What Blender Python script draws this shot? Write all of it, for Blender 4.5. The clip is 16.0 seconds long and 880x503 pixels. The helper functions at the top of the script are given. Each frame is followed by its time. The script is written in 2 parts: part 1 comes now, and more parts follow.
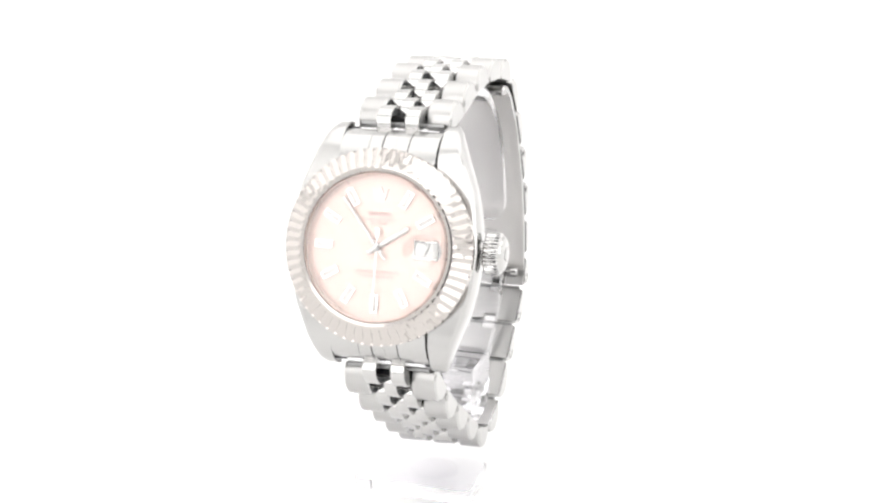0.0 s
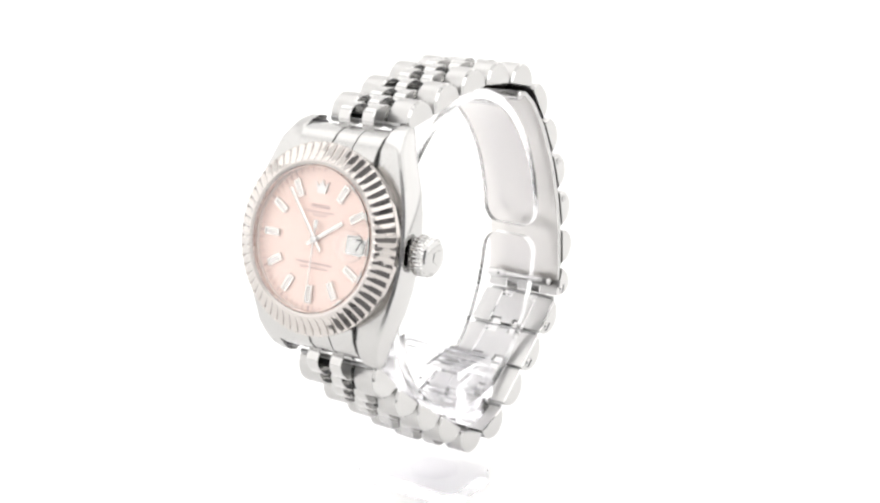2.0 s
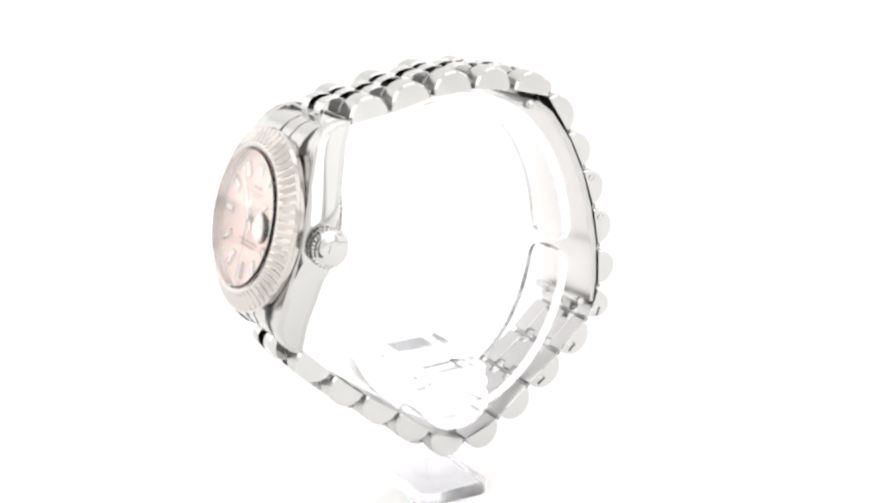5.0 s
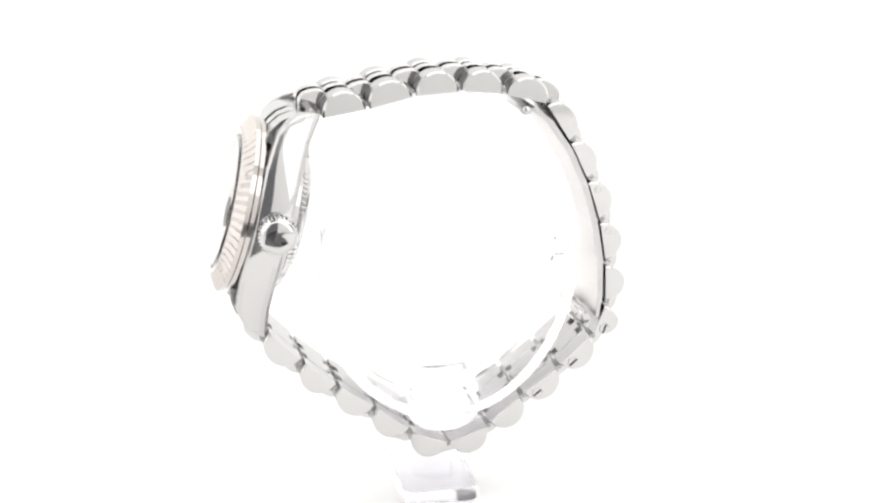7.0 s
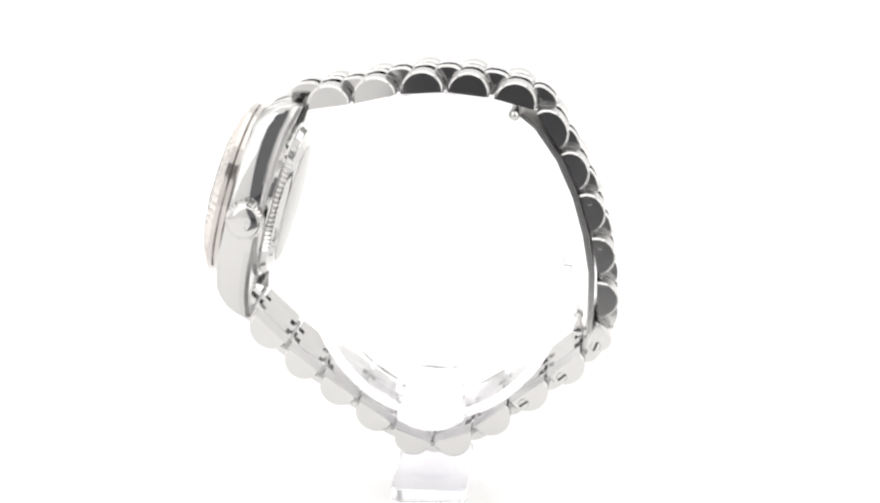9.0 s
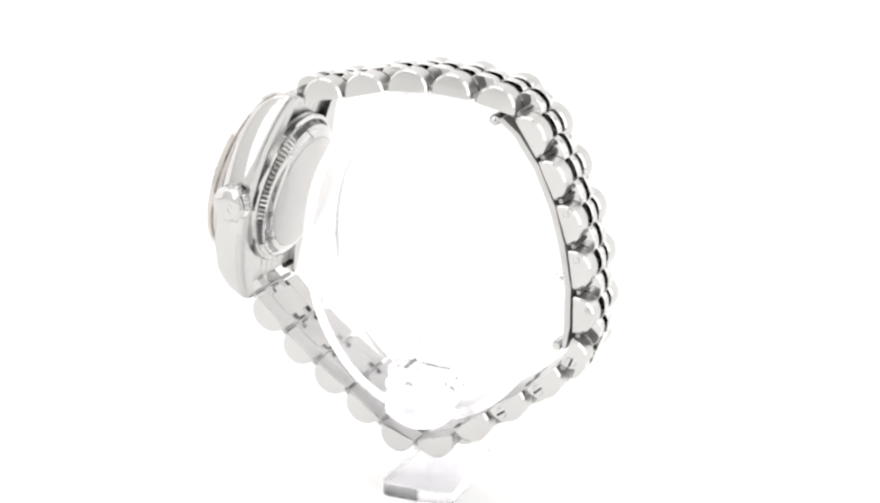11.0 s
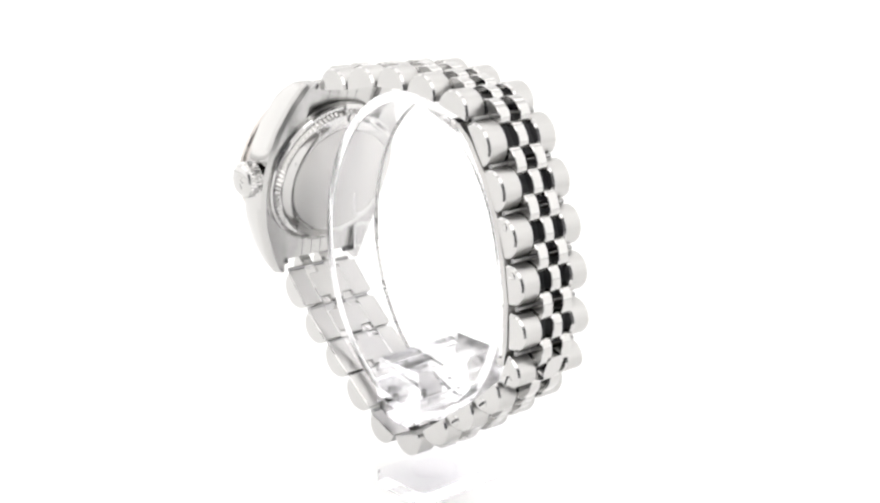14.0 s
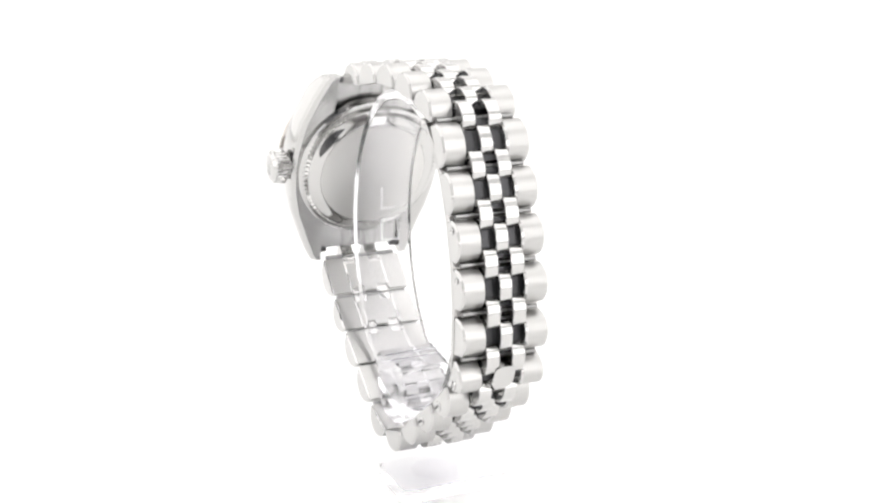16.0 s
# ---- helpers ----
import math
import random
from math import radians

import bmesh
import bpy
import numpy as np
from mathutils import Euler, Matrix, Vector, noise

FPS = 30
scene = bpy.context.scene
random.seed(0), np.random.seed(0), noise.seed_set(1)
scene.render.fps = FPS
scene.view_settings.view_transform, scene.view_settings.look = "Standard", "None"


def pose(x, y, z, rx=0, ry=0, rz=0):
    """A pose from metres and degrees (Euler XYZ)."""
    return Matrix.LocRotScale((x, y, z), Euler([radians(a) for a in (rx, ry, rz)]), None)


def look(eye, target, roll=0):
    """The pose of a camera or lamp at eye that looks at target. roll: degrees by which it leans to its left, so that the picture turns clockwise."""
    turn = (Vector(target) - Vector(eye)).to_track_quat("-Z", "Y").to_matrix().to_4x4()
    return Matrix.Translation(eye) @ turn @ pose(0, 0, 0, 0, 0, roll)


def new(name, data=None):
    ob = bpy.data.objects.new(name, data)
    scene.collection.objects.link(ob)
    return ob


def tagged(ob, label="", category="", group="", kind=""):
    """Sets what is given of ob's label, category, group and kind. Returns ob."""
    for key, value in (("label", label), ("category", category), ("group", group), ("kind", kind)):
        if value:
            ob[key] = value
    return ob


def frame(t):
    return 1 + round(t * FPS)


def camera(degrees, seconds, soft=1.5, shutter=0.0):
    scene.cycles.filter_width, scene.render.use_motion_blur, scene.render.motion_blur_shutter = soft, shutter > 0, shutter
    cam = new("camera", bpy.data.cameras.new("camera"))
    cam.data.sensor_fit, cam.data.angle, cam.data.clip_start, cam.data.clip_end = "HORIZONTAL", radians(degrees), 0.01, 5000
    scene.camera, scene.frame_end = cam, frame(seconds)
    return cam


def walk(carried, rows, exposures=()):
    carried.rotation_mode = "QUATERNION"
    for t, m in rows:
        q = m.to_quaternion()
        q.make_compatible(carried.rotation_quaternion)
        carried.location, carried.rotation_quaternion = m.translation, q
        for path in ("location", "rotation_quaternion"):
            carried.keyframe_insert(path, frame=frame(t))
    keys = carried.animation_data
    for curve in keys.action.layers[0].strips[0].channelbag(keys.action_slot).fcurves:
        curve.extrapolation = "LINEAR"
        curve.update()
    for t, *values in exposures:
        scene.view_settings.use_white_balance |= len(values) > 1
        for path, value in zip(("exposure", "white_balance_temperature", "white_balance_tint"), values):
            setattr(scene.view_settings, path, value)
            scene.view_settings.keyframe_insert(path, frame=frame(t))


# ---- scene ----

MM = 0.001
SPIN, TURN = -8.66, 3.63          # degrees a second, and the turn at 8 s
UC = 1.3                          # the bracelet's middle, off the turntable's axis

cam = camera(31.0, 16.0, soft=2.4)
EYE = (0.0, -0.2237, 0.1102)
walk(cam, [(t, Matrix.Translation(EYE) @ pose(0, 0, 0, 90 - 17.57, 0, -0.18) @ pose(0, 0, 0, 0, 0, 0.25)) for t in (0.0, 16.0)],
     exposures=[(0.0, 0.0), (16.0, 0.0)])

# ---- light ----
world = bpy.data.worlds.new("dark_room")
scene.world = world
world.use_nodes = True
world.node_tree.nodes["Background"].inputs["Color"].default_value = (0.5, 0.5, 0.52, 1)
world.node_tree.nodes["Background"].inputs["Strength"].default_value = 0.5


def softbox(name, eye, target, w, h, power):
    data = bpy.data.lights.new(name, "AREA")
    data.shape, data.size, data.size_y, data.energy = "RECTANGLE", w, h, power
    data.color = (1.0, 0.985, 0.97)
    ob = new(name, data)
    ob.matrix_world = look(eye, target)
    return ob


softbox("softbox_overhead", (0, 0.16, 0.715), (0, 0.16, 0), 0.98, 0.86, 2.95)
softbox("softbox_left", (-0.495, 0.15, 0.3), (0, 0.15, 0.3), 0.84, 0.56, 0.88)
softbox("softbox_right", (0.495, 0.15, 0.3), (0, 0.15, 0.3), 0.84, 0.56, 0.88)
softbox("softbox_front_left", (-0.145, -0.272, 0.19), (0, 0.0, 0.06), 0.13, 0.32, 0.22)
softbox("softbox_front_right", (0.195, -0.262, 0.19), (0, 0.0, 0.06), 0.21, 0.32, 0.33)


# ---- materials ----
def material(name, color, rough=0.5, metal=0.0, noise_scale=0.0, vary=0.0, bump=0.0, stretch=(1, 1, 1), rough_vary=0.0, ior=1.45, transmission=0.0):
    m = bpy.data.materials.new(name)
    m.use_nodes = True
    nt = m.node_tree
    b = nt.nodes["Principled BSDF"]
    b.inputs["Base Color"].default_value = (*color, 1)
    b.inputs["Roughness"].default_value = rough
    b.inputs["Metallic"].default_value = metal
    b.inputs["IOR"].default_value = ior
    b.inputs["Transmission Weight"].default_value = transmission
    if noise_scale:
        co = nt.nodes.new("ShaderNodeTexCoord")
        mp = nt.nodes.new("ShaderNodeMapping")
        mp.inputs["Scale"].default_value = stretch
        nt.links.new(co.outputs["Object"], mp.inputs["Vector"])
        n = nt.nodes.new("ShaderNodeTexNoise")
        n.inputs["Scale"].default_value = noise_scale
        n.inputs["Detail"].default_value = 4
        nt.links.new(mp.outputs["Vector"], n.inputs["Vector"])
        big = nt.nodes.new("ShaderNodeTexNoise")
        big.inputs["Scale"].default_value = 180.0
        nt.links.new(co.outputs["Object"], big.inputs["Vector"])
        if vary:
            mix = nt.nodes.new("ShaderNodeMixRGB")
            mix.blend_type = "MULTIPLY"
            mix.inputs[1].default_value = (*color, 1)
            ramp = nt.nodes.new("ShaderNodeMapRange")
            ramp.inputs["To Min"].default_value, ramp.inputs["To Max"].default_value = 1 - vary, 1 + vary
            add = nt.nodes.new("ShaderNodeMath")
            add.operation = "MULTIPLY_ADD"
            add.inputs[1].default_value, add.inputs[2].default_value = 0.5, 0.25
            nt.links.new(n.outputs["Fac"], add.inputs[0])
            av = nt.nodes.new("ShaderNodeMath")
            av.operation = "MULTIPLY_ADD"
            av.inputs[1].default_value = 0.5
            nt.links.new(big.outputs["Fac"], av.inputs[0])
            nt.links.new(add.outputs[0], av.inputs[2])
            nt.links.new(av.outputs[0], ramp.inputs["Value"])
            mix.inputs[0].default_value = 1
            nt.links.new(ramp.outputs["Result"], mix.inputs[2])
            nt.links.new(mix.outputs[0], b.inputs["Base Color"])
        if rough_vary:
            rr = nt.nodes.new("ShaderNodeMapRange")
            rr.inputs["To Min"].default_value, rr.inputs["To Max"].default_value = max(0.01, rough - rough_vary), rough + rough_vary
            nt.links.new(n.outputs["Fac"], rr.inputs["Value"])
            nt.links.new(rr.outputs["Result"], b.inputs["Roughness"])
        if bump:
            bp = nt.nodes.new("ShaderNodeBump")
            bp.inputs["Strength"].default_value = bump
            bp.inputs["Distance"].default_value = 0.00002
            nt.links.new(n.outputs["Fac"], bp.inputs["Height"])
            nt.links.new(bp.outputs["Normal"], b.inputs["Normal"])
    return m


BRUSHED = material("brushed_steel", (0.445, 0.441, 0.436), 0.3, 1, 3600, 0.12, 0.12, (0.05, 1, 1), 0.04)
SATIN_CASE = material("satin_steel", (0.48, 0.476, 0.47), 0.22, 1, 5000, 0.04, 0.15, (1, 0.08, 1), 0.04)
BRUSHED_BACK = material("fine_brushed_steel", (0.58, 0.575, 0.565), 0.45, 1, 4200, 0.06, 0.1, (1, 0.05, 1), 0.05)
POLISHED = material("polished_steel", (0.52, 0.516, 0.51), 0.06, 1, 900, 0.03, 0.0, (1, 1, 1), 0.03)
WHITE_GOLD = material("white_gold", (0.51, 0.481, 0.46), 0.09, 1, 900, 0.03, 0.0, (1, 1, 1), 0.03)
# near-black: the shade of gaps, slots and lug holes put into colour
SHADE_STEEL = material("recess_shade_steel", (0.06, 0.06, 0.063), 0.28, 1, 3000, 0.2, 0.2)
PINK = material("pink_sunray_lacquer", (0.87, 0.675, 0.605), 0.34, 0.3, 2500, 0.03, 0.0)
PRINT = material("grey_print", (0.46, 0.31, 0.29), 0.6, 0, 800, 0.05)
BLACK_PRINT = material("black_print", (0.03, 0.03, 0.03), 0.6, 0, 800, 0.05)
DATE_WHITE = material("date_disc_white", (0.82, 0.82, 0.80), 0.5, 0, 800, 0.03)
SAPPHIRE = material("sapphire_crystal", (1, 1, 1), 0.0, 0, ior=1.54, transmission=1)
LENS = material("clear_lens", (1, 1, 1), 0.0, 0, ior=1.5, transmission=1)
# steel with the shade between the outer links mixed into its colour
SHADED_HINGE = material("shaded_hinge_steel", (0.3, 0.3, 0.3), 0.3, 1, 3000, 0.15, 0.1)
HAND = material("polished_white_gold", (0.64, 0.62, 0.60), 0.1, 1, 900, 0.03)
MARKER = material("satin_white_gold", (0.70, 0.685, 0.67), 0.38, 1, 900, 0.03)
LUME = material("pale_luminous_paste", (0.84, 0.80, 0.77), 0.6, 0, 2000, 0.03)
PAPER = material("white_sweep_paper", (0.93, 0.93, 0.93), 0.9, 0, 400, 0.01)
FABRIC = material("white_tent_fabric", (0.86, 0.86, 0.86), 0.9, 0, 900, 0.015)
BLACK_CLOTH = material("dark_grey_cloth", (0.3, 0.3, 0.305), 0.9, 0, 900, 0.1)


def clear_plate(name, tint, shine=0.04):
    """Thin clear plastic: light goes straight through, with a gloss that grows at a slant."""
    m = bpy.data.materials.new(name)
    m.use_nodes = True
    nt = m.node_tree
    nt.nodes.remove(nt.nodes["Principled BSDF"])
    see = nt.nodes.new("ShaderNodeBsdfTransparent")
    see.inputs["Color"].default_value = (*tint, 1)
    gloss = nt.nodes.new("ShaderNodeBsdfGlossy")
    gloss.inputs["Roughness"].default_value = 0.05
    facing = nt.nodes.new("ShaderNodeLayerWeight")
    power = nt.nodes.new("ShaderNodeMath")
    power.operation = "POWER"
    power.inputs[1].default_value = 3.0
    part_of = nt.nodes.new("ShaderNodeMath")
    part_of.operation = "MULTIPLY_ADD"
    part_of.inputs[1].default_value, part_of.inputs[2].default_value = 0.3, shine
    mix = nt.nodes.new("ShaderNodeMixShader")
    nt.links.new(facing.outputs["Facing"], power.inputs[0])
    nt.links.new(power.outputs[0], part_of.inputs[0])
    nt.links.new(part_of.outputs[0], mix.inputs[0])
    nt.links.new(see.outputs[0], mix.inputs[1])
    nt.links.new(gloss.outputs[0], mix.inputs[2])
    nt.links.new(mix.outputs[0], nt.nodes["Material Output"].inputs["Surface"])
    return m


CLEAR = clear_plate("clear_plastic_plate", (0.988, 0.986, 0.992))
BLOCK = material("clear_acrylic_block", (0.97, 0.967, 0.984), 0.12, 0, ior=1.2, transmission=1)
BASE = material("clear_acrylic_base", (0.96, 0.957, 0.975), 0.12, 0, ior=1.12, transmission=1)
RING_CLEAR = material("clear_ring", (0.955, 0.953, 0.965), 0.09, 0, ior=1.28, transmission=1)


RING_SIDE = clear_plate("clear_ring_side", (0.965, 0.963, 0.973), 0.3)


# ---- building blocks ----
def part(name, bm, mat, parent, label="", m=None, sharp=35, scale=MM, second=None):
    bmesh.ops.recalc_face_normals(bm, faces=bm.faces)
    bmesh.ops.scale(bm, vec=(scale, scale, scale), verts=bm.verts)
    me = bpy.data.meshes.new(name)
    bm.to_mesh(me)
    bm.free()
    me.materials.append(mat)
    if second:
        me.materials.append(second)
    me.shade_smooth()
    me.set_sharp_from_angle(angle=radians(sharp))
    ob = new(name, me)
    if parent:
        ob.parent = parent
    if m is not None:
        ob.matrix_basis = m
    if label:
        ob["label"] = label
    return ob


def prism(bm, outline, axis, lo, hi):
    """A closed prism: the outline (pairs) swept along an axis from lo to hi."""
    def put(a, b, c):
        return {"x": (c, a, b), "y": (a, c, b), "z": (a, b, c)}[axis]
    low = [bm.verts.new(put(a, b, lo)) for a, b in outline]
    top = [bm.verts.new(put(a, b, hi)) for a, b in outline]
    n = len(outline)
    faces = [bm.faces.new(low[::-1]), bm.faces.new(top)]
    for i in range(n):
        faces.append(bm.faces.new((low[i], low[(i + 1) % n], top[(i + 1) % n], top[i])))
    return faces


def box(bm, x0, x1, y0, y1, z0, z1):
    return prism(bm, [(x0, y0), (x1, y0), (x1, y1), (x0, y1)], "z", z0, z1)


def bevel(bm, width, segments=1, angle=40):
    edges = [e for e in bm.edges if len(e.link_faces) == 2 and e.calc_face_angle(0) > radians(angle)]
    bmesh.ops.bevel(bm, geom=edges, offset=width, segments=segments, affect="EDGES", clamp_overlap=True)


def lathe(bm, profile, n=96, closed=True):
    """profile: (radius, z) pairs turned about z; a radius of 0 closes the end."""
    rings = []
    for r, z in profile:
        if r == 0:
            rings.append([bm.verts.new((0, 0, z))])
        else:
            rings.append([bm.verts.new((r * math.cos(2 * math.pi * k / n), r * math.sin(2 * math.pi * k / n), z)) for k in range(n)])
    pairs = list(zip(rings, rings[1:]))
    if closed:
        pairs.append((rings[-1], rings[0]))
    for a, b in pairs:
        for k in range(n):
            j = (k + 1) % n
            f = [a[k % len(a)], a[j % len(a)], b[j % len(b)], b[k % len(b)]]
            f = list(dict.fromkeys(f))
            if len(f) > 2:
                bm.faces.new(f)
    return rings


def mm_pose(x, y, z, rx=0, ry=0, rz=0):
    return pose(x * MM, y * MM, z * MM, rx, ry, rz)


# ---- the light tent ----
def sheet(name, outline, axis, lo, hi, mat, label):
    bm = bmesh.new()
    prism(bm, outline, axis, lo, hi)
    ob = part(name, bm, mat, None, label, scale=1)
    ob["kind"] = "structure"
    return ob


def tent():
    # the paper sweep, its unseen front notch added so link ends mirror dark cloth
    top = [(-0.104, 0.0018), (0.42, 0.0018)] + [(0.42 + 0.2 * math.sin(a), 0.2018 - 0.2 * math.cos(a)) for a in [radians(15 * k) for k in range(1, 7)]] + [(0.62, 0.72)]
    under = [(y + (0.006 if z > 0.05 else 0), z - (0.006 if z <= 0.2 else 0)) for y, z in top]
    bm = bmesh.new()
    prism(bm, top + under[::-1], "x", -0.5, 0.5)
    prism(bm, [(-0.5, -0.298), (-0.06, -0.298), (-0.05, -0.104), (-0.5, -0.104)], "z", -0.0042, 0.0018)
    prism(bm, [(0.06, -0.298), (0.5, -0.298), (0.5, -0.104), (0.044, -0.104)], "z", -0.0042, 0.0018)
    floor = part("floor", bm, PAPER, None, "seamless white paper sweep, floor running up into backdrop", scale=1)
    floor["kind"] = "structure"
    sheet("wall_left", [(-0.3, -0.05), (0.62, -0.05), (0.62, 0.72), (-0.3, 0.72)], "x", -0.51, -0.504, FABRIC, "white fabric side of a light tent")
    sheet("wall_right", [(-0.3, -0.05), (0.62, -0.05), (0.62, 0.72), (-0.3, 0.72)], "x", 0.504, 0.51, FABRIC, "white fabric side of a light tent")
    sheet("ceiling", [(-0.504, -0.3), (0.504, -0.3), (0.504, 0.62), (-0.504, 0.62)], "z", 0.724, 0.73, FABRIC, "white fabric roof of a light tent")
    for name, a, b in (("wall_front_left", -0.504, -0.066), ("wall_front_right", 0.066, 0.504)):
        sheet(name, [(a, -0.05), (b, -0.05), (b, 0.72), (a, 0.72)], "y", -0.306, -0.3, FABRIC, "white fabric front of a light tent beside the lens slit")
    sheet("wall_front_top", [(-0.066, 0.36), (0.066, 0.36), (0.066, 0.72), (-0.066, 0.72)], "y", -0.306, -0.3, FABRIC, "white fabric front of a light tent above the lens slit")
    sheet("ground", [(-1.5, -1.5), (1.5, -1.5), (1.5, 1.5), (-1.5, 1.5)], "z", -0.06, -0.05, BLACK_CLOTH, "dark grey cloth table top under the light tent")


tent()

# ---- the wristwatch ----
watch = tagged(new("wristwatch"), "steel wristwatch with pink dial, fluted bezel and link bracelet, closed", "wristwatch")
TILT = 15.0
CASE = Matrix(((0, math.sin(radians(TILT)), -math.cos(radians(TILT)), -29.35 * MM),
               (-1, 0, 0, -UC * MM),
               (0, math.cos(radians(TILT)), math.sin(radians(TILT)), 48.9 * MM),
               (0, 0, 0, 1)))


def lerp(x, xs, ys):
    return float(np.interp(x, xs, ys))


def build_case():
    bm = bmesh.new()
    ys = [-16.2, -16.0, -15.3, -14, -12.5, -10.5, -8, -5, -2.5, 0, 2.5, 5, 8, 10.5, 12.5, 14, 15.3, 16.0, 16.2]
    for s in (-1, 1):
        rings = []
        for y in ys:
            a = abs(y)
            out = lerp(a, [0, 4, 8, 12.5, 15.3, 16.2], [12.9, 12.6, 11.7, 10.0, 8.9, 8.3])
            top = lerp(a, [0, 8, 12.5, 14, 15.3, 16.0, 16.2], [-1.4, -1.5, -2.1, -3.0, -4.2, -5.5, -6.3])
            low = lerp(a, [0, 9, 12.5, 15.3, 16.2], [-6.4, -6.5, -6.8, -7.4, -7.6])
            inn = 6.75
            c = min(0.55, (top - low) * 0.25)
            sec = [(inn, low), (out - 0.9, low), (out - 0.25, low + 0.9 * c), (out, low + 2.2 * c), (out, top - 1.2 * c), (out - 0.12, top - 0.5 * c), (out - 0.5, top), (inn, top)]
            rings.append([bm.verts.new((s * x, y, z)) for x, z in sec])
        for a, b in zip(rings, rings[1:]):
            for k in range(8):
                bm.faces.new((a[k], a[(k + 1) % 8], b[(k + 1) % 8], b[k]))
        bm.faces.new(rings[0])
        bm.faces.new(rings[-1])
    lathe(bm, [(0, -6.3), (11.3, -6.3), (11.6, -6.0), (11.6, -1.6), (0, -1.6)], 72, closed=False)
    bmesh.ops.recalc_face_normals(bm, faces=bm.faces)
    bm.normal_update()
    for f in bm.faces:
        f.material_index = int(abs(f.normal.x) > 0.93)
    return part("case", bm, SATIN_CASE, watch, "satin and polished steel case with four lugs", CASE, sharp=28, second=POLISHED)


def build_bezel():
    bm = bmesh.new()
    n = 60 * 6
    def flute(k):
        f = (k % 6) / 6
        return abs(f - 0.5) * 2
    rings = []
    for r, z, amp in ((12.3, -1.45, 0), (12.45, -1.35, 0), (12.45, -0.75, 0), (12.8, -0.5, 0), (12.8, 0.1, 0), (12.72, 0.22, 0.24), (11.85, 0.72, 0.33), (10.95, 1.22, 0.27), (10.45, 1.46, 0.04), (10.2, 1.5, 0), (9.78, 1.42, 0), (9.64, 1.2, 0), (9.95, -1.45, 0)):
        ring = []
        for k in range(n):
            a = 2 * math.pi * k / n
            d = amp * flute(k)
            ring.append(bm.verts.new(((r - d * 0.55) * math.cos(a), (r - d * 0.55) * math.sin(a), z - d * 0.8)))
        rings.append(ring)
    for a, b in zip(rings, rings[1:] + rings[:1]):
        for k in range(n):
            j = (k + 1) % n
            bm.faces.new((a[k], a[j], b[j], b[k]))
    return part("bezel", bm, WHITE_GOLD, watch, "fluted polished white gold bezel ring", CASE, sharp=20)


def wedge(bm, x0, x1, y0, y1, z, h):
    """A faceted bar with a ridge along its length."""
    xm = (x0 + x1) / 2
    prism(bm, [(x0, z), (x1, z), (x1, z + h * 0.6), (xm + (x1 - x0) * 0.2, z + h), (xm - (x1 - x0) * 0.2, z + h), (x0, z + h * 0.6)], "y", y0, y1)


def turn_z(bm, degrees):
    bmesh.ops.rotate(bm, verts=bm.verts, cent=(0, 0, 0), matrix=Matrix.Rotation(radians(degrees), 3, "Z"))


def text_shape(words, size):
    cu = bpy.data.curves.new("writing", "FONT")
    cu.body, cu.size, cu.align_x, cu.align_y, cu.extrude = words, size, "CENTER", "CENTER", 0.0
    ob = bpy.data.objects.new("writing", cu)
    scene.collection.objects.link(ob)
    me = ob.evaluated_get(bpy.context.evaluated_depsgraph_get()).to_mesh()
    bm = bmesh.new()
    bm.from_mesh(me)
    ob.to_mesh_clear()
    bpy.data.objects.remove(ob)
    return bm


DZ = -0.15  # level of the dial's face


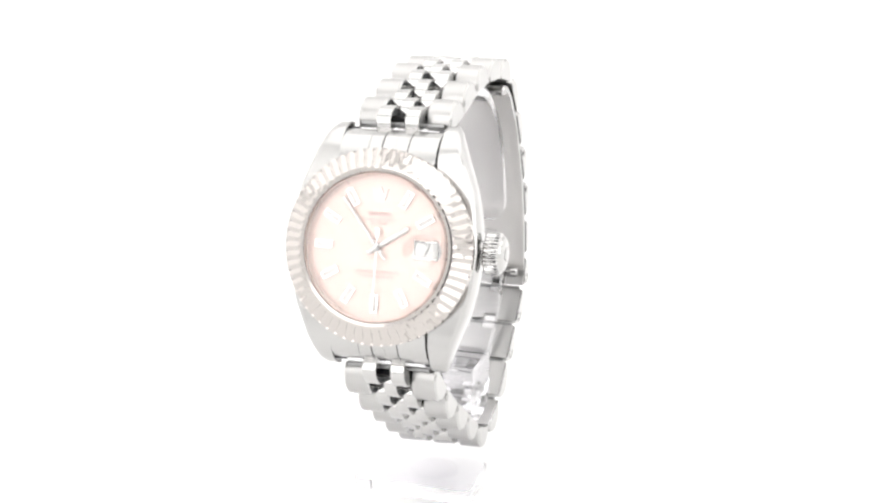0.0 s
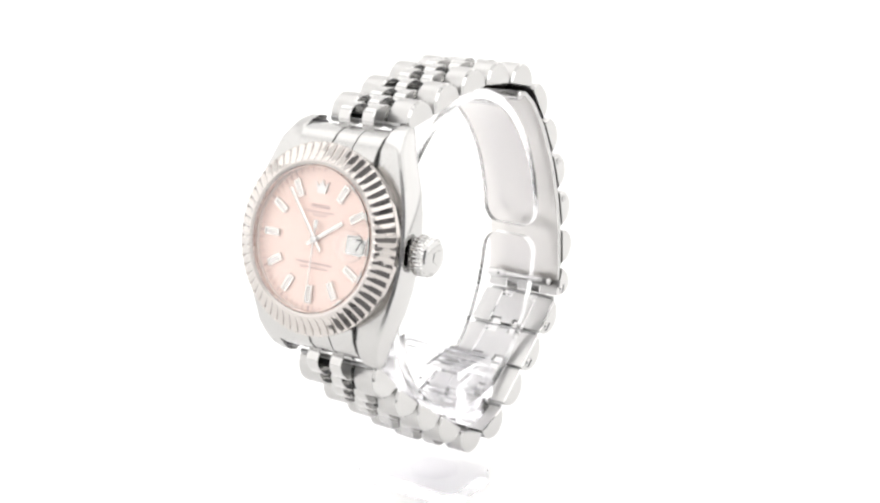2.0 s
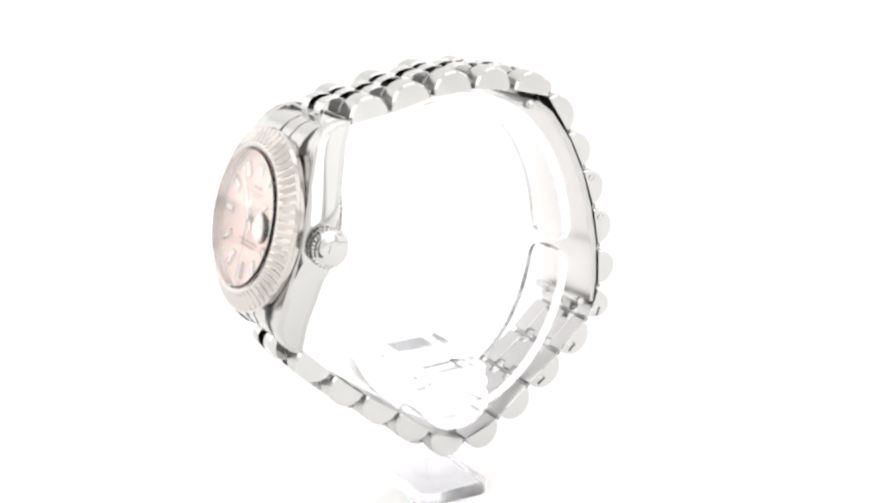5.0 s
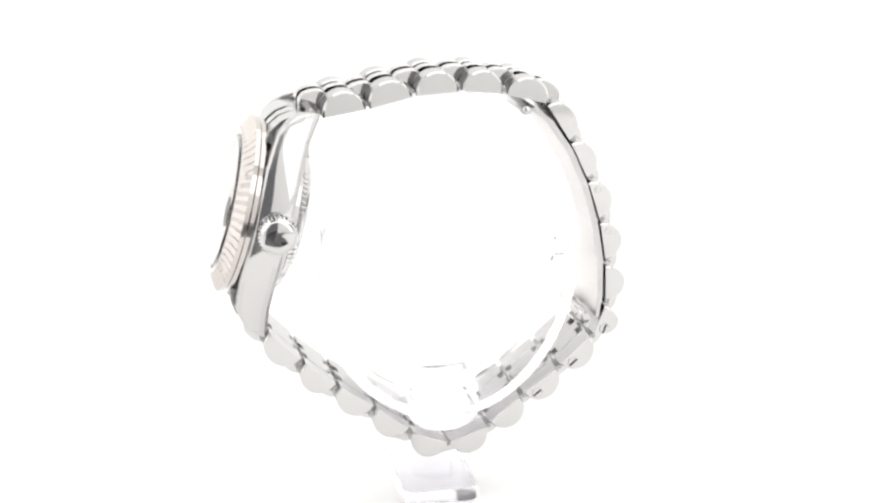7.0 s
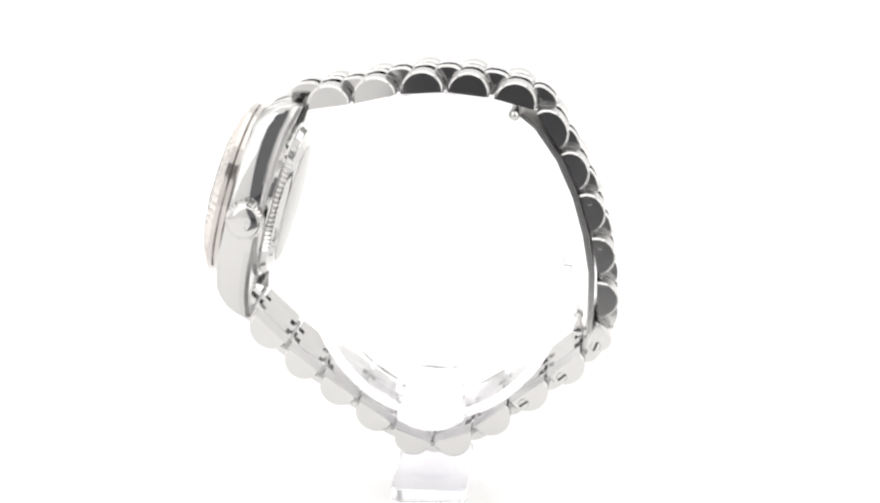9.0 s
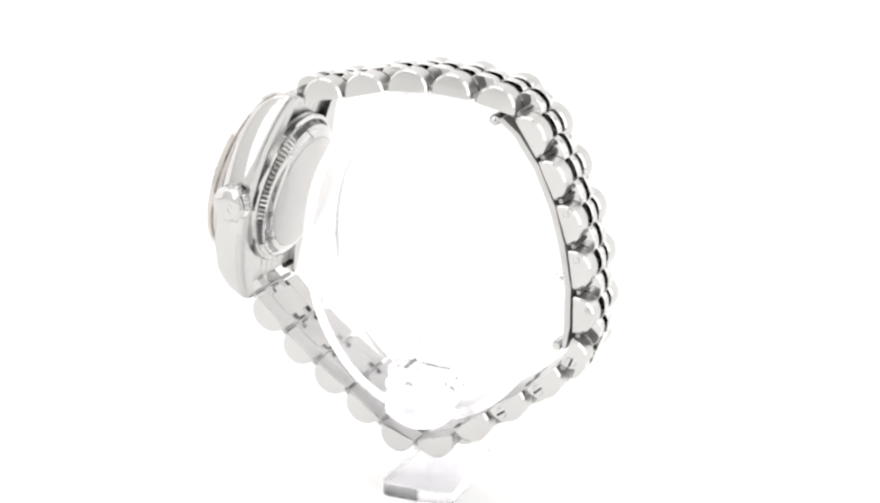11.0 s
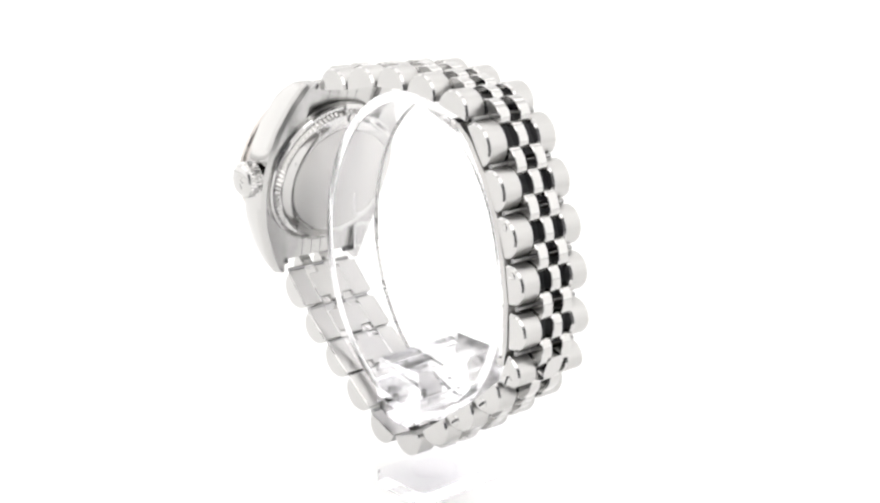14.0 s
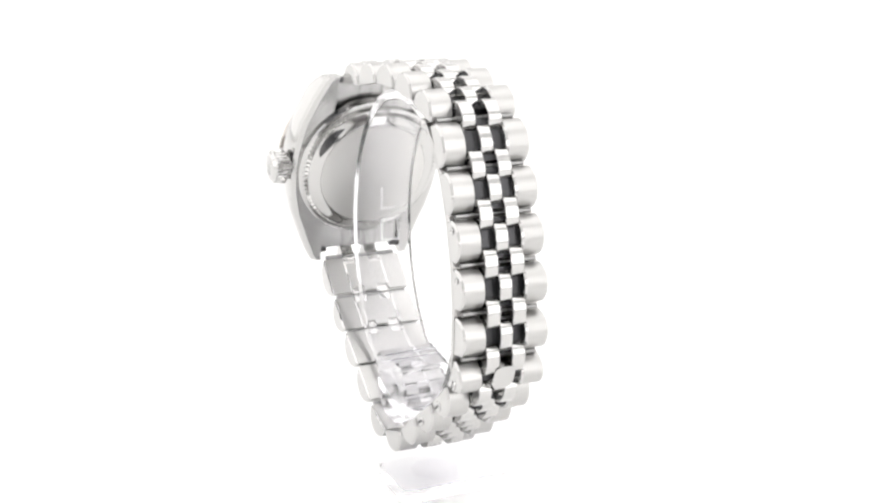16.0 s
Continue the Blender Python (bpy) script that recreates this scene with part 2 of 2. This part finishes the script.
def build_dial():
    bm = bmesh.new()
    lathe(bm, [(0, DZ - 0.4), (9.9, DZ - 0.4), (9.9, DZ), (0, DZ)], 96, closed=False)
    dial = part("dial", bm, PINK, watch, "pale pink sunray dial with baton markers", CASE)
    bm = bmesh.new()
    lathe(bm, [(9.92, DZ), (9.95, 0.72), (9.85, 0.72), (9.6, DZ + 0.01), (9.6, DZ - 0.2), (9.92, DZ - 0.2)], 96)
    part("inner_ring", bm, MARKER, dial, "polished ring round the dial")
    for h in (1, 2, 4, 5, 6, 7, 8, 9, 10, 11):
        bm = bmesh.new()
        for x0, x1, y0, y1 in ((-0.5, -0.3, 6.1, 8.5), (0.3, 0.5, 6.1, 8.5), (-0.3, 0.3, 6.1, 6.3), (-0.3, 0.3, 8.3, 8.5)):
            box(bm, x0, x1, y0, y1, DZ + 0.01, DZ + 0.42)
        bevel(bm, 0.05)
        turn_z(bm, -30 * h)
        marker = part("hour_marker", bm, HAND, watch, "polished baton hour marker frame", CASE)
        bm = bmesh.new()
        box(bm, -0.3, 0.3, 6.3, 8.3, DZ + 0.01, DZ + 0.34)
        turn_z(bm, -30 * h)
        part("luminous_strip", bm, LUME, marker, "pale luminous filling")
    for k in range(60):
        bm = bmesh.new()
        w = 0.06 if k % 5 else 0.1
        box(bm, -w, w, 8.9, 9.5, DZ + 0.004, DZ + 0.03)
        turn_z(bm, -6 * k)
        part("minute_mark", bm, PRINT, dial)
    # applied emblem below twelve: a plain fan shape
    bm = bmesh.new()
    prism(bm, [(-0.62, 6.0), (0.62, 6.0), (1.05, 7.6), (0.5, 6.9), (0.0, 7.9), (-0.5, 6.9), (-1.05, 7.6)], "z", DZ + 0.01, DZ + 0.28)
    part("emblem", bm, MARKER, dial, "small applied steel emblem")
    # printed lines, as bars
    for y, w, hgt in ((4.3, 1.55, 0.28), (3.55, 2.3, 0.13), (3.1, 1.2, 0.13), (-3.2, 3.0, 0.15), (-3.8, 2.3, 0.13)):
        bm = bmesh.new()
        n = int(w * 2 / 0.34)
        for i in range(n):
            x = -w + (i + 0.5) * 2 * w / n
            box(bm, x - 0.11, x + 0.11, y - hgt, y + hgt, DZ + 0.004, DZ + 0.02)
        part("printed_line", bm, PRINT, dial, "line of small grey print")
    # date
    bm = bmesh.new()
    for x0, x1, y0, y1 in ((5.0, 5.2, -1.05, 1.05), (7.9, 8.1, -1.05, 1.05), (5.2, 7.9, 0.85, 1.05), (5.2, 7.9, -1.05, -0.85)):
        box(bm, x0, x1, y0, y1, DZ, DZ + 0.14)
    part("date_frame", bm, POLISHED, dial, "polished date window frame")
    bm = bmesh.new()
    box(bm, 5.2, 7.9, -0.85, 0.85, DZ + 0.004, DZ + 0.05)
    part("date_disc", bm, DATE_WHITE, dial, "white date disc")
    bm = text_shape("7", 1.9)
    bmesh.ops.translate(bm, verts=bm.verts, vec=(6.6, 0, DZ + 0.06))
    part("date_numeral", bm, BLACK_PRINT, dial, "black date numeral 7")
    return dial


def build_hands(dial):
    for name, angle, tip, w, tail, z in (("hour_hand", 57, 4.9, 0.29, 1.5, 0.25), ("minute_hand", 322, 7.9, 0.22, 1.9, 0.45)):
        bm = bmesh.new()
        wedge(bm, -w, w, -tail, tip, DZ + z, 0.2)
        bevel(bm, 0.03)
        turn_z(bm, -angle)
        part(name, bm, HAND, watch, "polished baton hand", CASE)
    bm = bmesh.new()
    box(bm, -0.07, 0.07, -1.4, 8.4, DZ + 0.66, DZ + 0.74)
    box(bm, -0.28, 0.28, -2.5, -1.4, DZ + 0.66, DZ + 0.74)
    turn_z(bm, -181)
    lathe(bm, [(0, DZ + 0.2), (0.5, DZ + 0.2), (0.5, DZ + 0.85), (0.3, DZ + 0.95), (0, DZ + 0.95)], 24, closed=False)
    part("seconds_hand", bm, POLISHED, watch, "thin polished seconds hand with hub", CASE)


def build_crystal():
    bm = bmesh.new()
    lathe(bm, [(0, 1.3), (9.55, 1.3), (9.6, 1.35), (9.6, 1.6), (9.4, 1.75), (0, 1.78)], 96, closed=False)
    ob = part("crystal", bm, SAPPHIRE, watch, "flat clear sapphire crystal", CASE)
    ob.visible_shadow = False
    bm = bmesh.new()
    prof = [(0, 1.785), (2.6, 1.785), (2.55, 1.85), (2.3, 1.93), (1.6, 2.04), (0.8, 2.1), (0, 2.12)]
    lathe(bm, prof, 48, closed=False)
    bmesh.ops.scale(bm, vec=(1, 0.8, 1), verts=bm.verts)
    bmesh.ops.translate(bm, verts=bm.verts, vec=(6.5, 0, 0))
    lens = part("date_lens", bm, LENS, ob, "domed clear magnifier over the date")
    lens.visible_shadow = False


def build_crown():
    bm = bmesh.new()
    n = 30 * 4
    rings = []
    for r, z, amp in ((1.6, 0, 0), (1.6, 0.7, 0), (2.45, 0.75, 0), (2.75, 0.95, 0.22), (2.75, 2.5, 0.22), (2.5, 2.75, 0.0), (2.3, 2.85, 0), (2.15, 3.1, 0), (1.95, 3.2, 0), (1.0, 3.3, 0)):
        rings.append([bm.verts.new(((r - amp * (k % 4 > 1)) * math.cos(2 * math.pi * k / n), (r - amp * (k % 4 > 1)) * math.sin(2 * math.pi * k / n), z)) for k in range(n)])
    for a, b in zip(rings, rings[1:]):
        for k in range(n):
            bm.faces.new((a[k], a[(k + 1) % n], b[(k + 1) % n], b[k]))
    bm.faces.new(rings[0])
    bm.faces.new(rings[-1])
    m = CASE @ mm_pose(12.6, 0, -4.5) @ pose(0, 0, 0, 0, 90, 0)
    crown = part("winding_crown", bm, POLISHED, watch, "knurled polished steel winding crown", m, sharp=30)
    bm = bmesh.new()
    prism(bm, [(-0.55, -0.6), (-0.55, 0.6), (0.8, 1.0), (0.15, 0.35), (0.95, 0.0), (0.15, -0.35), (0.8, -1.0)], "z", 3.2, 3.36)
    part("crown_emblem", bm, POLISHED, crown, "small raised emblem")


def build_back():
    bm = bmesh.new()
    n = 90 * 2
    rings = []
    for r, z, amp in ((11.7, -5.6, 0), (11.7, -6.2, 0), (11.45, -6.4, 0), (11.2, -6.45, 0), (11.15, -6.5, 0.5), (10.75, -7.2, 0.5), (10.5, -7.3, 0), (10.2, -7.35, 0), (9.6, -7.75, 0), (9.0, -8.0, 0), (8.75, -8.05, 0)):
        rings.append([bm.verts.new(((r - amp * (k % 2)) * math.cos(2 * math.pi * k / n), (r - amp * (k % 2)) * math.sin(2 * math.pi * k / n), z)) for k in range(n)])
    for a, b in zip(rings, rings[1:]):
        for k in range(n):
            bm.faces.new((a[k], a[(k + 1) % n], b[(k + 1) % n], b[k]))
    bm.faces.new(rings[0])
    back = part("case_back", bm, POLISHED, watch, "polished steel case back with notched rim", CASE @ mm_pose(0, 0, -0.75), sharp=25)
    bm = bmesh.new()
    lathe(bm, [(0, -7.9), (8.7, -7.9), (8.7, -8.12), (8.55, -8.2), (0, -8.3)], 72, closed=False)
    part("back_disc", bm, BRUSHED_BACK, back, "satin centre of the case back")


build_case()
build_bezel()
the_dial = build_dial()
build_hands(the_dial)
build_crystal()
build_crown()
build_back()

# ---- the bracelet: the inner edge of each row, from the upper lugs round to the lower (forward, up, forward, up) ----
ROWS = ((17.3, 61.8, 11.5, 62.7), (10.8, 62.8, 5.0, 64.2), (4.2, 64.3, -1.6, 64.7), (-2.3, 64.7, -7.9, 64.1), (-8.8, 63.9, -14.4, 62.5),
        (-14.7, 62.0, -17.9, 57.0), (-18.3, 56.3, -20.7, 51.3), (-21.0, 50.4, -22.7, 45.2), (-22.9, 44.2, -23.8, 38.9), (-23.9, 37.7, -24.0, 32.6),
        (-23.9, 31.6, -22.4, 27.6), (-21.6, 27.0, -17.3, 23.2), (-16.6, 22.5, -11.8, 19.0), (-11.1, 18.4, -6.6, 14.9), (-5.9, 14.1, -0.7, 12.3),
        (-0.1, 12.2, 4.9, 14.1), (5.6, 15.0, 10.3, 18.4), (10.9, 18.9, 15.6, 22.2), (16.4, 22.7, 20.6, 26.2), (21.3, 27.0, 25.6, 31.2))


def half_width(i):
    return lerp(i, [0, 5, 9, 12, 19], [6.55, 6.45, 6.35, 6.35, 6.55])


def row_height(i):
    return lerp(i, [0, 4, 5, 6, 8, 10, 12, 14.5, 19], [3.15, 3.15, 2.8, 2.7, 3.0, 3.2, 3.2, 3.1, 3.1])


def d_outline(half, height, lip=0.25, n=10, square=1.0, base=0.0):
    pts = [(-half, base), (half, base)]
    pts += [(half * math.copysign(abs(math.cos(math.pi * k / n)) ** square, math.cos(math.pi * k / n)), lip + (height - lip) * math.sin(math.pi * k / n) ** square) for k in range(n + 1)]
    return pts


def link(name, half, height, u0, u1, mat, m, label, edge=0.12, square=1.0, base=0.0):
    """A link with a domed outside, and a bright bevel round both of its ends."""
    bm = bmesh.new()
    shape = d_outline(half, height, base + 0.25, square=square, base=base)
    n = len(shape)
    rings = []
    for u, cut in ((u0, edge), (u0 + edge, 0.0), (u1 - edge, 0.0), (u1, edge)):
        rings.append([bm.verts.new((u, y * (1 - cut / half), base + (z - base) * (1 - cut / (height - base)))) for y, z in shape])
    ends = [bm.faces.new(rings[0][::-1]), bm.faces.new(rings[-1])]
    for k, (a, b) in enumerate(zip(rings, rings[1:])):
        for i in range(n):
            f = bm.faces.new((a[i], a[(i + 1) % n], b[(i + 1) % n], b[i]))
            if k != 1:
                ends.append(f)
    for f in ends:
        f.material_index = 1
    return part(name, bm, mat, watch, label, m, sharp=30, second=POLISHED)


def row_pose(p0, z0, p1, z1):
    """x along the bracelet's width, y along the bracelet, z outwards."""
    a, b = Vector((-p0, 0, z0)), Vector((-p1, 0, z1))
    along = (b - a).normalized()
    across = Vector((0, -1, 0))
    out = across.cross(along).normalized()
    c = (a + b) / 2
    m = Matrix((across, along, out)).transposed().to_4x4()
    m.translation = (c.x * MM, -UC * MM, c.z * MM)
    return m, (b - a).length


def build_bracelet():
    frames = [row_pose(*r) for r in ROWS]
    joints = []
    for (p0, z0, p1, z1), (q0, y0, q1, y1) in zip(ROWS, ROWS[1:]):
        g, _ = row_pose((p0 + p1) / 2, (z0 + z1) / 2, (q0 + q1) / 2, (y0 + y1) / 2)
        g.translation = Vector((-(p1 + q0) / 2 * MM, -UC * MM, (z1 + y0) / 2 * MM))
        joints.append(g)
    first, last = frames[0][0].copy(), frames[-1][0].copy()
    first.translation = Vector((-17.9 * MM, -UC * MM, 61.9 * MM))
    last.translation = Vector((-26.1 * MM, -UC * MM, 31.8 * MM))
    joints = [first] + joints + [last]
    for i, (m, length) in enumerate(frames):
        w = half_width(i)
        inner = w * 0.455
        mid = w * 0.145
        half = length / 2 + 0.12
        for s in (-1, 1):
            u0, u1 = sorted((s * inner, s * w))
            link("outer_link", half, row_height(i), u0, u1, BRUSHED, m, "brushed steel outer link", 0.26)
        link("center_link", 2.3, row_height(i), -mid + 0.03, mid - 0.03, POLISHED, m, "polished steel centre link", 0.1, 0.75, base=0.3)
        # this bar's dark colour paints the shade in the gaps between links
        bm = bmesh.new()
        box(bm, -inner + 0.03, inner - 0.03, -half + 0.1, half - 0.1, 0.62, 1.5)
        part("hinge_core", bm, SHADE_STEEL, watch, "recessed hinge bar, coloured dark as shade between the links", m)
        bm = bmesh.new()
        # a web between the outer links, notched where the neighbouring rows hinge in
        box(bm, -inner, inner, -half + 1.0, half - 1.0, -0.03, 0.58)
        for u in (-1, 1):
            box(bm, -mid - 0.1, mid + 0.1, *sorted((u * (half - 1.0), u * (half - 0.12))), -0.02, 0.5)
        part("inner_plate", bm, BRUSHED, watch, "brushed steel inner plate of the row", m)
    for i, g in enumerate(joints):
        w = half_width(max(0, i - 0.5))
        inner, mid = w * 0.455, w * 0.145
        for s in (-1, 1):
            u0, u1 = sorted((s * (mid + 0.03), s * (inner - 0.03)))
            link("inner_link", 2.3, row_height(i - 0.5) - 0.05, u0, u1, POLISHED, g, "polished steel inner link", 0.1, 0.75, base=0.3)
        # the pin is coloured darker for the shaded gap it lies in
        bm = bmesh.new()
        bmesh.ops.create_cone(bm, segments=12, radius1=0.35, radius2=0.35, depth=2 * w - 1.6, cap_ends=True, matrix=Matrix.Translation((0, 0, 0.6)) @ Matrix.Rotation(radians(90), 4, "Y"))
        part("hinge_pin", bm, SHADED_HINGE, watch, "thin steel hinge pin", g)


def build_clasp():
    # the folded blade inside the rear rows
    inner = [(-12.4, 62.0), (-14.9, 60.0), (-18.0, 55.6), (-20.4, 50.3), (-22.0, 44.8), (-23.0, 39.2), (-23.1, 33.4), (-22.6, 30.0)]
    bm = bmesh.new()
    out = [(-p + 0.45, z) for p, z in inner]
    inn = [(-p - 0.45, z - 0.2) for p, z in inner]
    inn[-1] = (out[-1][0] - 0.5, out[-1][1])
    prism(bm, out + inn[::-1], "y", -UC - 6.25, -UC + 6.25)
    bevel(bm, 0.1, 1, 50)
    bm.normal_update()
    for f in bm.faces:
        f.material_index = int(abs(f.normal.y) > 0.5)
    blade = part("clasp_blade", bm, MARKER, watch, "satin steel folding clasp blade", sharp=30, second=SATIN_CASE)
    bm = bmesh.new()
    lathe(bm, [(0, -6.45), (0.45, -6.35), (0.72, -6.1), (0.8, -5.8), (0.8, 5.8), (0.72, 6.1), (0.45, 6.35), (0, 6.45)], 20, closed=False)
    bmesh.ops.rotate(bm, verts=bm.verts, cent=(0, 0, 0), matrix=Matrix.Rotation(radians(90), 3, "X"))
    bmesh.ops.translate(bm, verts=bm.verts, vec=(11.6, -UC, 61.6))
    part("clasp_hinge", bm, POLISHED, blade, "round clasp hinge barrel")
    bm = bmesh.new()
    lathe(bm, [(0, -5.6), (0.6, -5.5), (0.75, -5.2), (0.75, -2.4), (0.5, -2.3), (0.5, 2.3), (0.75, 2.4), (0.75, 5.2), (0.6, 5.5), (0, 5.6)], 16, closed=False)
    bmesh.ops.rotate(bm, verts=bm.verts, cent=(0, 0, 0), matrix=Matrix.Rotation(radians(90), 3, "X"))
    bmesh.ops.translate(bm, verts=bm.verts, vec=(21.4, -UC, 30.0))
    part("clasp_catch", bm, POLISHED, blade, "round steel catch bar at the clasp's end")


def build_screws():
    # slotted screws in the ends of the lower rows
    for i in (10, 11, 12):
        m, length = row_pose(*ROWS[i])
        bm = bmesh.new()
        w = half_width(i)
        bmesh.ops.create_cone(bm, segments=20, radius1=0.8, radius2=0.7, depth=0.16, cap_ends=True, matrix=Matrix.Translation(((w + 0.06), length * 0.24, 1.2)) @ Matrix.Rotation(radians(90), 4, "Y"))
        screw = part("screw", bm, POLISHED, watch, "small slotted steel screw", m)
        # no cut in the head: a dark bar paints the slot's shade
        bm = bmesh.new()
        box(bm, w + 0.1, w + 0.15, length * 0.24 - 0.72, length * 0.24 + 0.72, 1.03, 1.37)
        part("slot", bm, SHADE_STEEL, screw, "flat bar coloured dark as the shaded screw slot")


def build_pin_heads():
    for i in (7, 8):
        m, length = row_pose(*ROWS[i])
        bm = bmesh.new()
        lathe(bm, [(0, 0), (0.52, 0), (0.52, 0.1), (0.38, 0.1), (0.34, 0.03), (0, 0.03)], 20, closed=False)
        at = m @ mm_pose(half_width(i) + 0.002, -length * 0.26, 1.0, 0, 90, 0)
        part("pin_head", bm, POLISHED, watch, "small round pin head on the link's end", at)


build_pin_heads()


def build_tab():
    m, _ = row_pose(*ROWS[10])
    bm = bmesh.new()
    pts = [(1.6 * math.copysign(abs(math.cos(a)) ** 0.6, math.cos(a)), 1.9 * math.copysign(abs(math.sin(a)) ** 0.6, math.sin(a))) for a in [2 * math.pi * k / 24 for k in range(24)]]
    prism(bm, pts, "z", 1.6, 3.15)
    bevel(bm, 0.25, 2, 50)
    bmesh.ops.translate(bm, verts=bm.verts, vec=(0, -1.0, 0))
    part("clasp_tab", bm, POLISHED, watch, "small polished rounded clasp tab", m)


build_clasp()
build_screws()
build_tab()
build_bracelet()


def build_end_links():
    for s in (1, -1):
        bm = bmesh.new()
        n = 12
        # a saddle from the bezel's edge to the first row
        for lo, hi, lift in ((-6.6, -2.75, 0), (-2.65, -0.95, 0.12), (-0.85, 0.85, -0.1), (0.95, 2.65, 0.12), (2.75, 6.6, 0)):
            prof = [(10.6, -5.7), (10.6, -1.3), (11.0, -1.2 + lift), (12.6, -1.7 + lift), (14.0, -2.7 + lift), (14.9, -4.0 + lift), (15.3, -5.6), (14.8, -6.2)]
            prism(bm, [(s * y, z) for y, z in prof], "x", lo, hi)
        bevel(bm, 0.12, 2, 40)
        part("end_link", bm, SATIN_CASE, watch, "solid steel end link between the lugs", CASE, sharp=30)


build_end_links()


def build_spring_bars():
    for sy in (-1, 1):
        for sx in (-1, 1):
            # dark colour here stands for the shade of the hole at the lug
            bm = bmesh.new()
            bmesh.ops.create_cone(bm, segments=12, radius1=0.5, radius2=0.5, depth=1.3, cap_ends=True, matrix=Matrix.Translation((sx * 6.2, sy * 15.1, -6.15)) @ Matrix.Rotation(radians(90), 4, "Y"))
            part("spring_bar", bm, SHADE_STEEL, watch, "spring bar end, coloured dark for the shaded lug hole", CASE)


build_spring_bars()

# ---- the stand ----
stand = tagged(new("watch_stand"), "clear acrylic C-ring display stand holding the watch", "display stand")


def rounded(x0, x1, y0, y1, r):
    pts = []
    for cx, cy, a in ((x1 - r, y1 - r, 0), (x0 + r, y1 - r, 90), (x0 + r, y0 + r, 180), (x1 - r, y0 + r, 270)):
        pts += [(cx + r * math.cos(radians(a + 15 * k)), cy + r * math.sin(radians(a + 15 * k))) for k in range(7)]
    return pts


def build_stand():
    bm = bmesh.new()
    cx, cz, rx, rz, th = 0.7, 39.5, 19.7, 24.7, 1.5
    a0, a1, r = radians(-0.8), radians(355.2), 2.4
    near = [0.0, 0.02, 0.06, 0.13, 0.25, 0.42, 0.65, 1.0]
    turns = [a0 + f * r / rx for f in near] + [a0 + (a1 - a0) * k / 90 for k in range(2, 89)] + [a1 - f * r / rx for f in near[::-1]]
    rings = []
    for a in turns:
        c, s = math.cos(a), math.sin(a)
        o = (cx + rx * c, cz + rz * s)
        i = (cx + (rx - th) * c, cz + (rz - th) * s)
        d = min((a - a0) * rx, (a1 - a) * rx, r)
        cut = r - math.sqrt(max(0.0, r * r - (r - d) ** 2))
        y0, y1 = -5.5 + cut, 3.6 - cut
        rings.append([bm.verts.new((o[0], y0, o[1])), bm.verts.new((i[0], y0, i[1])), bm.verts.new((i[0], y1, i[1])), bm.verts.new((o[0], y1, o[1]))])
    for a, b in zip(rings, rings[1:]):
        for k in range(4):
            bm.faces.new((a[k], a[(k + 1) % 4], b[(k + 1) % 4], b[k]))
    bm.faces.new(rings[0])
    bm.faces.new(rings[-1])
    bmesh.ops.recalc_face_normals(bm, faces=bm.faces)
    bevel(bm, 0.3, 1, 60)
    part("ring", bm, RING_CLEAR, stand, "clear acrylic open ring")
    # the saddle: round below where it lies in the bracelet, stepped above, running back to the upright
    bm = bmesh.new()
    arc = [(5.0 * math.sin(radians(a)) / math.sin(radians(50)), 20.3 - 6.6 * math.cos(radians(a)) ** 0.8) for a in range(-50, 51, 10)]
    prism(bm, arc + [(5.0, 18.9), (4.6, 19.1), (4.6, 19.5), (5.0, 19.7), (5.0, 20.9), (4.5, 21.1), (4.5, 23.2), (-4.5, 23.2), (-4.5, 21.1), (-5.0, 20.9), (-5.0, 19.7), (-4.6, 19.5), (-4.6, 19.1), (-5.0, 18.9)], "y", -7.2, 8.75)
    bevel(bm, 0.2, 1, 30)
    part("saddle", bm, BLOCK, stand, "clear acrylic saddle, stepped above and rounded underneath")
    bm = bmesh.new()
    box(bm, -4.9, 4.9, 8.8, 11.3, 4.0, 18.0)
    bevel(bm, 0.3, 2)
    part("post", bm, BASE, stand, "clear acrylic upright")
    bm = bmesh.new()
    prism(bm, rounded(-6.0, 5.4, -7.2, 11.3, 1.6), "z", 1.9, 3.95)
    bevel(bm, 0.3, 2, 50)
    part("base_plate", bm, BASE, stand, "clear acrylic base plate")
    bm = bmesh.new()
    lathe(bm, [(0, 4.0), (3.6, 4.0), (3.6, 4.3), (3.35, 4.5), (2.6, 4.5), (2.3, 4.2), (0, 4.2)], 40, closed=False)
    part("plug", bm, CLEAR, stand, "round clear plug on the base")
    # raised clear bars on the inside of the ring, an open square under an angle
    for y0, y1, z0, z1 in ((-1.6, 1.6, 36.2, 36.6), (-1.6, 1.6, 39.6, 40.0), (-1.6, -1.2, 36.6, 39.6), (1.2, 1.6, 36.6, 39.6), (-1.6, -1.2, 41.4, 45.0), (-1.2, 0.8, 41.4, 41.8)):
        bm = bmesh.new()
        box(bm, cx - rx + th + 0.02, cx - rx + th + 0.3, y0, y1, z0, z1)
        part("ring_bar", bm, RING_SIDE, stand, "faint raised clear bar on the ring")

    for ob in stand.children:
        ob.visible_shadow = False


build_stand()


def motions():
    rows = [(k * 0.5, pose(0, 0, 0, 0, 0, SPIN * (k * 0.5 - 8) + TURN)) for k in range(33)]
    lean = mm_pose(0, -1.12, 0) @ pose(0, 0, 0, -1.3)
    walk(watch, [(t, m @ lean) for t, m in rows])
    walk(stand, rows)


motions()
